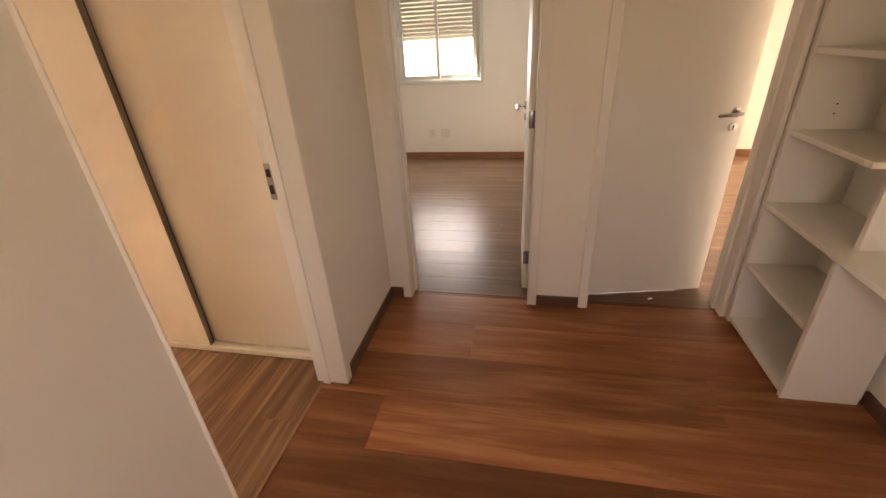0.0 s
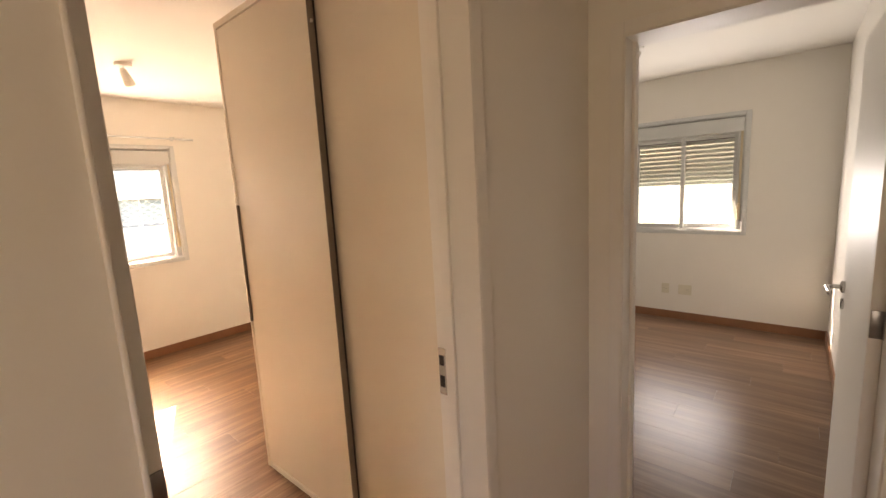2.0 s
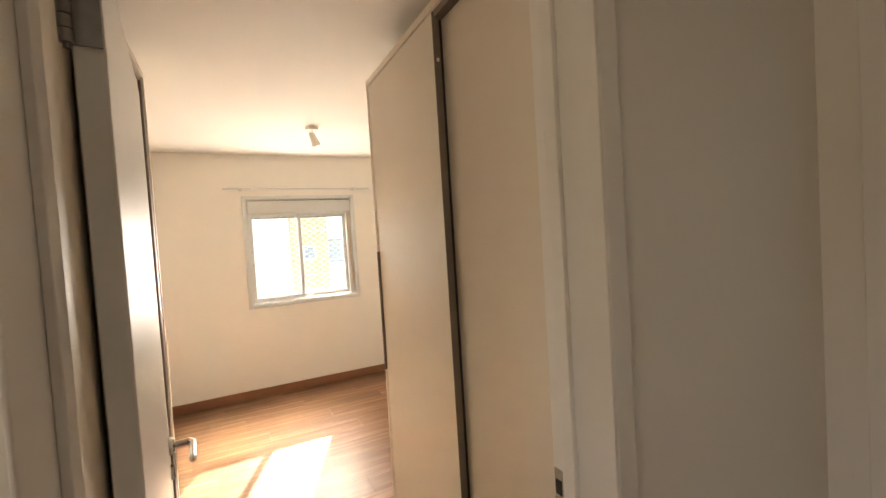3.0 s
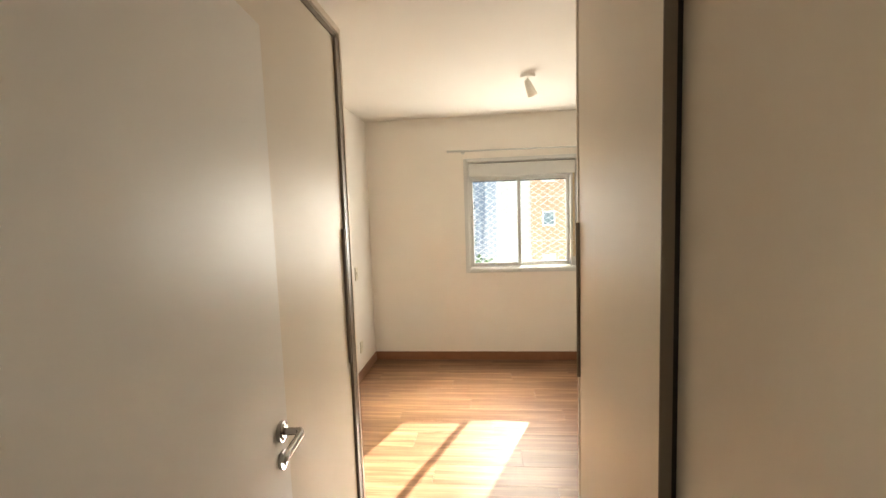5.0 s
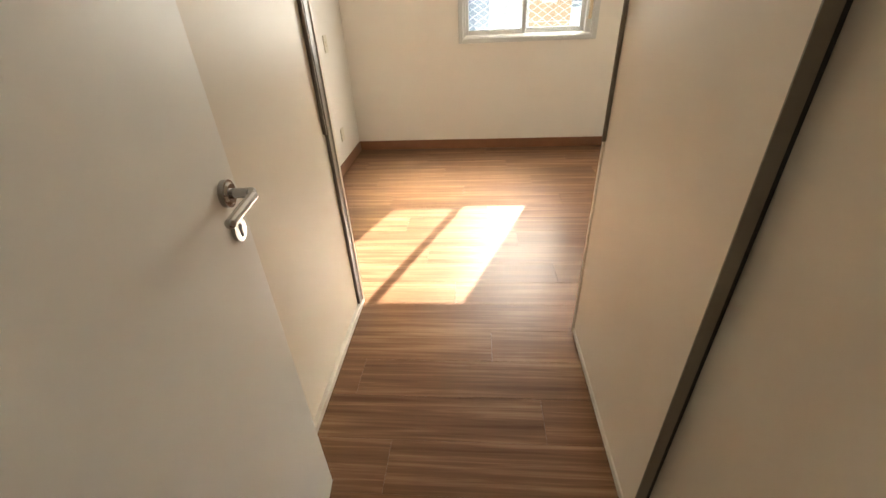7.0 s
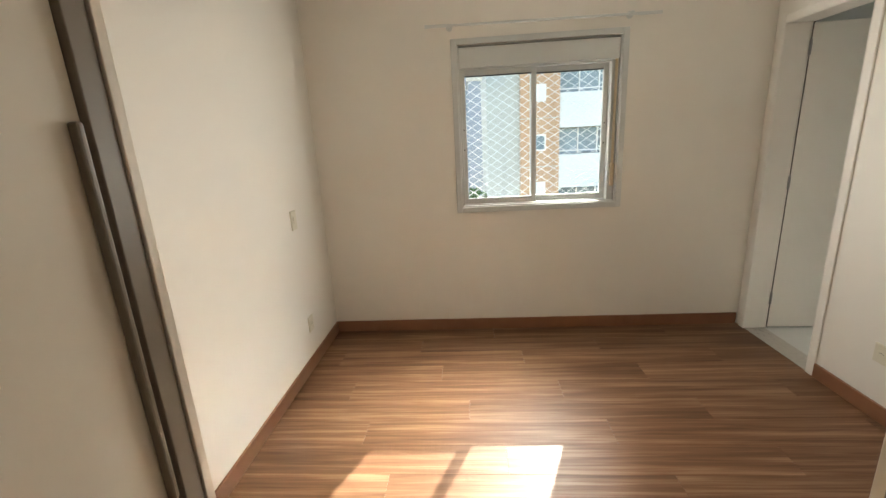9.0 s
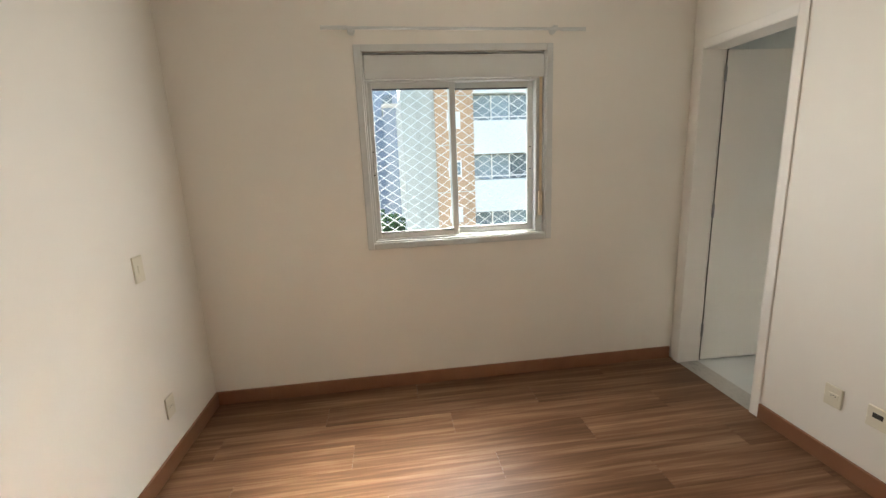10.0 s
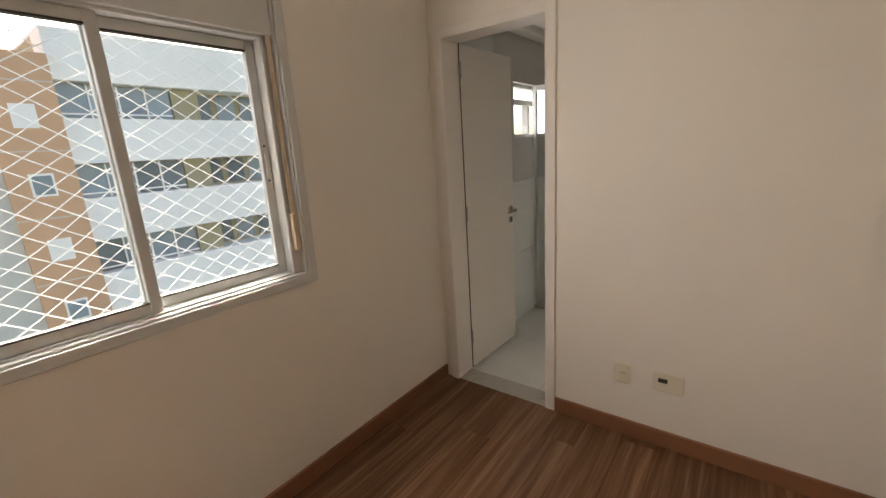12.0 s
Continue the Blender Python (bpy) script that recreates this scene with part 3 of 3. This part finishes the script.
# ---- sockets and switches: face towards -y at the origin ----
def socket(name, m, w, h, label, inserts, category="socket"):
    root = thing(name, m, label, category, "wall sockets")
    boxpart("cover_plate", (-w / 2, w / 2, -0.009, 0, -h / 2, h / 2), M_SOCKET, root, 0.004)
    for kind, x, z in inserts:
        if kind == "outlet":
            bm = bmesh.new()
            box(bm, x - 0.021, x + 0.021, -0.0105, -0.008, z - 0.012, z + 0.012, 0.004)
            o = part("outlet", bm, M_SOCKET, root)
            bm = bmesh.new()
            for dx, dz in ((-0.0095, -0.001), (0.0095, -0.001), (0, 0.003)):
                tube(bm, (x + dx, -0.0108, z + dz), (x + dx, -0.0095, z + dz), 0.0024, 8)
            part("pin_hole", bm, M_DARK, o)
        elif kind == "hole":
            boxpart("empty_slot", (x - 0.020, x + 0.020, -0.0098, -0.006, z - 0.011, z + 0.011), M_DARK, root, 0, "dark empty module slot")
        else:
            boxpart("rocker", (x - 0.012, x + 0.012, -0.0135, -0.008, z - 0.021, z + 0.021), M_SOCKET, root, 0.003)
    return root


socket("wall_socket", pose(-4.04, 3.0, 0.343), 0.078, 0.100, "white wall socket above the baseboard", [("outlet", 0.004, 0.004)])
socket("wall_socket", pose(-3.837, 3.0, 0.346), 0.130, 0.095, "wide white wall plate with one empty slot", [("hole", -0.022, 0.010)])
socket("wall_socket", pose(-4.635, -0.15, 0.31, 0, 0, 180), 0.075, 0.110, "white wall socket low on the cream wall", [("outlet", 0, 0)])
socket("light_switch", pose(-4.595, -0.15, 1.04, 0, 0, 180), 0.075, 0.125, "white light switch on the cream wall", [("rocker", 0, 0)], "switch")
socket("wall_socket", pose(-1.245, 5.48, 0.335), 0.075, 0.110, "white wall socket under the shuttered window", [("outlet", 0, 0)])
socket("wall_socket", pose(-1.055, 5.48, 0.335), 0.125, 0.110, "wide white wall socket under the shuttered window", [("outlet", 0.022, 0)])
socket("wall_socket", pose(1.464, 1.86, 0.90, 0, 0, -90), 0.070, 0.045, "small white socket on the bookcase back", [])


# ---- curtain rod ----
rod = thing("curtain_rod", pose(-5.10, 1.48, 2.212), "thin white curtain rod on two wall brackets", "curtain rod")
bm = bmesh.new()
tube(bm, (0, -0.755, 0.006), (0, 0.765, -0.006), 0.008, 14)
part("rod", bm, M_ALU, rod, "", True)
for y, z in ((-0.755, 0.006), (0.765, -0.006)):
    sg = -1 if y < 0 else 1
    bm = bmesh.new()
    tube(bm, (0, y - sg * 0.14, z), (0, y, z), 0.0105, 14)
    tube(bm, (0, y, z), (0, y + sg * 0.006, z), 0.0125, 14)
    part("end_piece", bm, M_ALU, rod, "", True)
for y in (-0.60, 0.585):
    bm = bmesh.new()
    tube(bm, (-0.05, y, 0), (-0.044, y, 0), 0.022, 16)
    tube(bm, (-0.046, y, 0), (0, y, 0), 0.006, 10)
    tube(bm, (0, y - 0.012, 0), (0, y + 0.012, 0), 0.014, 14)
    part("bracket", bm, M_ALU, rod, "", True)


# ---- ceiling spot lamps ----
def spot(m, label):
    root = thing("ceiling_spot", m, label, "ceiling lamp", "ceiling spots")
    bm = bmesh.new()
    tube(bm, (0, 0, -0.022), (0, 0, 0), 0.052, 28, 0.055)
    part("base", bm, M_PLASTIC, root, "", True)
    bm = bmesh.new()
    bend(bm, [(0, 0, -0.02), (0, 0, -0.06), (0.0, 0.022, -0.075)], 0.007, 10)
    part("arm", bm, M_PLASTIC, root, "", True)
    bm = bmesh.new()
    tube(bm, (0.01, -0.005, -0.055), (-0.035, 0.035, -0.135), 0.024, 20, 0.036)
    tube(bm, (0.018, -0.012, -0.042), (0.01, -0.005, -0.055), 0.016, 20, 0.024)
    part("lamp_head", bm, M_PLASTIC, root, "white spot head", True)
    bm = bmesh.new()
    tube(bm, (-0.034, 0.034, -0.133), (-0.037, 0.037, -0.138), 0.030, 20, 0.024)
    part("bulb", bm, M_PLASTIC, root, "unlit bulb", True)
    return root


first = spot(pose(-3.93, 1.434, H), "small white unlit spot lamp on the ceiling")
copy_thing(first, pose(-1.20, 4.10, H, 0, 0, 30))
det = thing("ceiling_sensor", pose(-1.62, 1.02, H), "small round white ceiling fitting", "ceiling fitting")
bm = bmesh.new()
tube(bm, (0, 0, -0.035), (0, 0, 0), 0.04, 24, 0.05)
part("cover", bm, M_PLASTIC, det, "", True)

# scrap on the floor by the door that stands ajar
bm = bmesh.new()
box(bm, -0.014, 0.014, -0.008, 0.008, 0, 0.004, 0.0015)
scrap = tagged(part("paper_scrap", bm, M_PLASTIC), "small white paper scrap on the dark floor", "scrap")
scrap.matrix_world = pose(0.787, 2.262, 0.001, 0, 0, 20)

# ---- bathroom ----
structure("wall_bathroom_window", [(-5.31, -5.16, 3.14, 4.05, 0, TOP), (-5.31, -5.16, 4.75, 5.70, 0, TOP), (-5.31, -5.16, 4.05, 4.75, 0, 1.54), (-5.31, -5.16, 4.05, 4.75, 1.96, TOP)],
          M_GROUT, "tiled bathroom wall with a small high window", "wall")
structure("wall_bathroom_far", [(-5.16, -2.69, 5.55, 5.70, 0, TOP)], M_WALL, "white wall closing the bathroom", "wall")
structure("wall_bathroom_right", [(-3.5, -3.36, 3.14, 5.55, 0, TOP)], M_WALL, "white bathroom side wall", "wall")
structure("ceiling_bathroom", [(-5.16, -3.5, 3.14, 5.55, 2.36, 2.40)], M_CEIL, "white gypsum bathroom ceiling", "ceiling")
structure("ceiling_bathroom_cove", [(-5.16, -5.06, 3.14, 5.55, 2.30, 2.36)], M_CEIL, "white gypsum ceiling edge", "ceiling")
bw = thing("bathroom_window", pose(0, 0, 0), "small white aluminium bathroom window", "window", "", "structure")
for d in ((4.05, 4.085, 1.54, 1.96), (4.715, 4.75, 1.54, 1.96), (4.085, 4.715, 1.54, 1.57), (4.085, 4.715, 1.93, 1.96), (4.085, 4.715, 1.80, 1.84), (4.38, 4.42, 1.57, 1.80)):
    boxpart("window_frame", (-5.26, -5.20, *d), M_ALU, bw, 0.003)
pn = boxpart("pane", (-5.232, -5.228, 4.085, 4.715, 1.57, 1.93), M_GLASS, bw)
pn.visible_shadow = False
sh = thing("shower_screen", pose(-4.4, 4.40, 0), "glass shower screen with a pale metal frame", "shower screen")
boxpart("wall_profile", (-0.758, -0.725, -0.018, 0.018, 0.03, 1.95), M_ALU, sh, 0.003)
boxpart("head_rail", (-0.725, 0.9, -0.015, 0.015, 1.91, 1.95), M_ALU, sh, 0.003)
boxpart("sill", (-0.75, 0.9, -0.03, 0.03, 0, 0.03), M_STONE, sh, 0.003)
gp = boxpart("pane", (-0.725, 0.9, -0.004, 0.004, 0.03, 1.91), M_GLASS, sh)
gp.visible_shadow = False
structure("threshold_bathroom", [(-5.051, -4.449, 3.0, 3.14, -0.012, 0.002)], M_STONE, "grey stone threshold of the bathroom", "threshold")
structure("threshold_hall", [(-0.952, -0.938, 0.584, 1.341, -0.012, 0.003)], M_BASE, "thin brown threshold strip", "threshold")
structure("threshold_second_bedroom", [(-0.686, 0.046, 2.198, 2.208, -0.012, 0.003)], M_BASE, "thin brown threshold strip", "threshold")

# ---- outside ----
M_WHITE_F = mat("facade_white", (0.80, 0.765, 0.71), 0.8, vary=0.04, scale=0.8, bump=0.1, bump_scale=20)
M_ORANGE_F = mat("facade_orange", (0.56, 0.33, 0.19), 0.85, vary=0.06, scale=0.8, bump=0.1, bump_scale=20)
M_BEIGE_F = mat("facade_beige", (0.55, 0.52, 0.45), 0.85, vary=0.05, scale=0.8)
M_OLIVE_F = mat("facade_olive", (0.34, 0.29, 0.17), 0.85, vary=0.06, scale=0.8)
M_BLUE_F = mat("tower_bluegrey", (0.26, 0.30, 0.36), 0.7, vary=0.06, scale=0.3)
M_WIN_F = mat("facade_window_glass", (0.20, 0.24, 0.26), 0.12, vary=0.3, scale=0.7, rnd=0.4)
M_ROOF = mat("red_roof", (0.35, 0.12, 0.08), 0.8, vary=0.1, scale=2)
M_LAND = mat("ground_green", (0.10, 0.12, 0.08), 0.95, vary=0.3, scale=0.15)
M_LEAF = mat("foliage", (0.08, 0.15, 0.045), 0.8, vary=0.3, scale=1.5)
M_BARK = mat("bark", (0.14, 0.10, 0.07), 0.9, vary=0.2)
GZ = -22.0
bm = bmesh.new()
box(bm, -2500, 2500, -2500, 2500, GZ - 1, GZ)
tagged(part("ground", bm, M_LAND), "distant green and grey ground far below", "ground", "", "structure")

fx = -25.0
ap = thing("apartment_building", pose(fx, 7, GZ), "white, orange and beige apartment building with balcony bands", "building")
def apb(n, x0, x1, y0, y1, z0, z1, mt, p=None, lab=""):
    return boxpart(n, (x0 - fx, x1 - fx, y0 - 7, y1 - 7, z0 - GZ, z1 - GZ), mt, p or ap, 0, lab)
apb("beige_wing", -35, fx, 1.95, 3.65, GZ, 5.1, M_BEIGE_F, None, "beige rendered wing")
ow = apb("orange_tower", -35, fx + 0.25, 3.65, 5.65, GZ, 5.7, M_ORANGE_F, None, "orange rendered tower")
apb("core", -35, fx - 1.3, 5.65, 22, GZ, 6.5, M_OLIVE_F, None, "olive recessed wall")
apb("roof", -35, fx + 0.1, 5.65, 22, 6.58, 6.7, M_WHITE_F)
apb("roof_tiles", -33, -28, 7.5, 18, 6.7, 7.4, M_ROOF)
for k in range(-5, 3):
    zb = -1.35 + 3.1 * k
    apb("balcony_band", fx - 1.3, fx + 0.1, 5.65, 22, zb, zb + 1.72, M_WHITE_F)
    # window strip above the band
    zg = zb + 1.72
    if zg + 1.3 < 6.0:
        for yy in np.arange(5.75, 9.5, 1.0):
            wpt = apb("window", fx - 0.5, fx - 0.42, yy, yy + 0.96, zg + 0.02, zg + 1.33, M_WIN_F)
            apb("mullion", fx - 0.41, fx - 0.36, yy - 0.03, yy + 0.03, zg, zg + 1.35, M_WHITE_F, wpt)
        apb("handrail", fx - 0.25, fx - 0.2, 5.68, 9.65, zg + 0.16, zg + 0.22, M_WHITE_F)
        apb("pier", fx - 1.3, fx - 0.3, 9.75, 10.9, zg, zg + 1.35, M_OLIVE_F)
        for yy in (11.0, 12.2, 13.4, 15.0, 16.4):
            apb("window", fx - 1.28, fx - 1.22, yy, yy + 0.9, zg + 0.1, zg + 1.3, M_WIN_F)
    # small square windows of the orange tower
    zw = 1.05 + 2.45 * min(k, 1) - (2.45 * 6 if k == 2 else 0)
    fr = apb("window_frame", fx + 0.25, fx + 0.30, 4.25, 4.95, zw - 0.42, zw + 0.42, M_WHITE_F)
    apb("pane", fx + 0.30, fx + 0.31, 4.32, 4.88, zw - 0.34, zw + 0.34, M_WIN_F if k % 2 == 0 else M_WHITE_F, fr)
    apb("joint", fx + 0.25, fx + 0.262, 3.65, 5.65, zw + 1.2, zw + 1.24, M_BEIGE_F)
for yy in np.arange(2.0, 3.6, 0.4):
    apb("rail_post", fx - 0.02, fx + 0.02, yy, yy + 0.03, 5.1, 6.15, M_WHITE_F)
apb("rail", fx - 0.02, fx + 0.02, 2.0, 3.65, 6.12, 6.16, M_WHITE_F)
apb("rail", fx - 0.02, fx + 0.02, 2.0, 3.65, 5.7, 5.73, M_WHITE_F)


def tower(x, y0, y1, top, label, mt):
    t = thing("tower_block", pose(x, (y0 + y1) / 2, GZ), label, "building")
    hw = (y1 - y0) / 2
    boxpart("wall", (-12, 0, -hw, hw, 0, top - GZ), mt, t)
    boxpart("roof", (-12.2, 0.2, -hw - 0.2, hw + 0.2, top - GZ, top - GZ + 0.5), M_BEIGE_F, t)
    n = int((y1 - y0) / 2.6)
    z = 3.0
    while z < top - GZ - 2:
        for i in range(n):
            yc = -hw + (i + 0.5) * (y1 - y0) / n
            boxpart("window", (0.0, 0.08, yc - 0.75, yc + 0.75, z, z + 1.5), M_WIN_F, t)
        z += 2.95
    return t


tower(-72, -9.5, 3.4, 20, "tall blue-grey apartment tower in the distance", M_BLUE_F)
tower(-62, 1.0, 6.0, 8.8, "blue-grey apartment block in the distance", M_BLUE_F)
tower(-80, -30, -14, 12, "pale grey apartment tower in the distance", M_BEIGE_F)


def tree(x, y, h, r, seed):
    """Tapered trunk with limbs and a crown of many small leaf clumps."""
    rng = random.Random(seed)
    t = thing("tree", pose(x, y, GZ), "leafy green tree beside the apartment building", "tree", "trees outside")
    bm = bmesh.new()
    tube(bm, (0, 0, 0), (0, 0, h * 0.6), 0.35, 10, 0.18)
    for i in range(7):
        a = rng.uniform(0, 6.28)
        tube(bm, (0, 0, h * rng.uniform(0.35, 0.6)), (math.cos(a) * r * 0.7, math.sin(a) * r * 0.7, h * rng.uniform(0.65, 0.9)), 0.12, 7, 0.03)
    part("trunk", bm, M_BARK, t)
    verts, faces = [], []
    for i in range(1500):
        a, u = rng.uniform(0, 6.28), rng.uniform(-1, 1)
        q = r * (0.55 + 0.45 * rng.random()) * (1 + 0.25 * math.sin(3 * a + seed) * math.cos(4 * u))
        c = Vector((math.cos(a) * math.sqrt(1 - u * u) * q, math.sin(a) * math.sqrt(1 - u * u) * q, h * 0.72 + u * q * 0.85))
        for j in range(3):
            d1 = Vector((rng.gauss(0, 1), rng.gauss(0, 1), rng.gauss(0, 1))).normalized() * 0.22
            d2 = Vector((rng.gauss(0, 1), rng.gauss(0, 1), rng.gauss(0, 1))).normalized() * 0.16
            c2 = c + Vector((rng.gauss(0, 1), rng.gauss(0, 1), rng.gauss(0, 1))) * 0.15
            k = len(verts)
            verts += [c2 - d1, c2 + d2, c2 + d1, c2 - d2]
            faces.append((k, k + 1, k + 2, k + 3))
    me = bpy.data.meshes.new("crown")
    me.from_pydata(verts, [], faces)
    me.materials.append(M_LEAF)
    cr = new("crown", me)
    cr.parent = t


tree(-29, 1.0, 24.5, 2.8, 1)
tree(-34, -3.5, 22.5, 3.6, 2)
tree(-27, -6.5, 19, 3.2, 3)

# ---- floors and their boards, last ----
def planks(floor, x0, x1, y0, y1, along, material, holes=(), wide=0.19, length=1.28):
    """Boards of a laminate floor as parts of it; equal boards share one mesh."""
    rng = random.Random(int(abs(x0 * 100) + abs(y1 * 10)))
    cache = {}
    a0, a1, c0, c1 = (x0, x1, y0, y1) if along == "x" else (y0, y1, x0, x1)
    c = c0
    row = 0
    while c < c1 - 1e-4:
        w = min(wide, c1 - c)
        a = a0 - (row * 0.43 % 1.0) * length
        while a < a1 - 1e-4:
            s, e = max(a, a0), min(a + length, a1)
            if e - s > 0.02:
                key = (round(e - s, 3), round(w, 3))
                if key not in cache:
                    bm = bmesh.new()
                    L, W = e - s - 0.0005, w - 0.0005
                    if along == "x":
                        box(bm, -L / 2, L / 2, -W / 2, W / 2, -0.010, 0.0)
                    else:
                        box(bm, -W / 2, W / 2, -L / 2, L / 2, -0.010, 0.0)
                    top = [ed for ed in bm.edges if all(v.co.z > -0.001 for v in ed.verts)]
                    bmesh.ops.bevel(bm, geom=top, offset=0.0007, segments=1, affect="EDGES")
                    cache[key] = mesh_of("plank", bm, material)
                ob = new("plank", cache[key])
                ac, cc = (s + e) / 2, c + w / 2
                ob.location = (ac, cc, 0) if along == "x" else (cc, ac, 0)
                ob.parent = floor
            a += length
        c += w
        row += 1


fl = structure("floor_hall", [(-0.945, 1.48, -1.6, 2.205, -0.02, -0.011)], M_DARK, "dark reddish-brown laminate plank floor of the hall", "floor")
planks(fl, -0.945, 1.48, -1.6, 2.203, "x", M_HALLF, (), 0.29, 2.6)
fl = structure("floor_bedroom", [(-5.15, -0.947, -0.15, 3.0, -0.02, -0.011)], M_DARK, "warm brown laminate plank floor of the bedroom", "floor")
planks(fl, -5.15, -0.946, -0.15, 3.0, "y", M_MASTF)
fl = structure("floor_second_bedroom", [(-2.55, 0.10, 2.206, 5.48, -0.02, -0.011)], M_DARK, "glossy brown laminate plank floor of the second bedroom", "floor")
planks(fl, -2.55, 0.10, 2.204, 5.48, "x", M_BED2F)
fl = structure("floor_third_room", [(0.24, 3.26, 2.206, 5.55, -0.02, -0.011)], M_DARK, "brown laminate plank floor of the third room", "floor")
planks(fl, 0.24, 3.26, 2.204, 5.55, "x", M_BED2F)
fl = structure("floor_bathroom", [(-5.16, -3.5, 3.14, 5.55, -0.02, -0.006)], M_GROUT, "pale marble tile floor of the bathroom", "floor")
bm = bmesh.new()
box(bm, -0.298, 0.298, -0.298, 0.298, -0.008, 0.0, 0.001)
tile_mesh = mesh_of("tile", bm, M_TILE)
for i in range(3):
    for j in range(4):
        ob = new("tile", tile_mesh)
        ob.location = (-4.86 + i * 0.6, 3.44 + j * 0.6, 0.0)
        if ob.location.x < -3.4:
            ob.parent = fl
bm = bmesh.new()
box(bm, -0.008, 0.0, -0.298, 0.298, -0.298, 0.298, 0.001)
wtile = mesh_of("tile", bm, M_WTILE)
wall_b = bpy.data.objects["wall_bathroom_window"]
for j in range(4):
    for k in range(4):
        yc, zc = 3.44 + j * 0.6, 0.3 + k * 0.6
        if yc + 0.3 > 4.05 and yc - 0.3 < 4.75 and zc + 0.3 > 1.54 and zc - 0.3 < 1.96:
            continue
        ob = new("tile", wtile)
        ob.location = (-5.152, yc, zc)
        ob.parent = wall_b
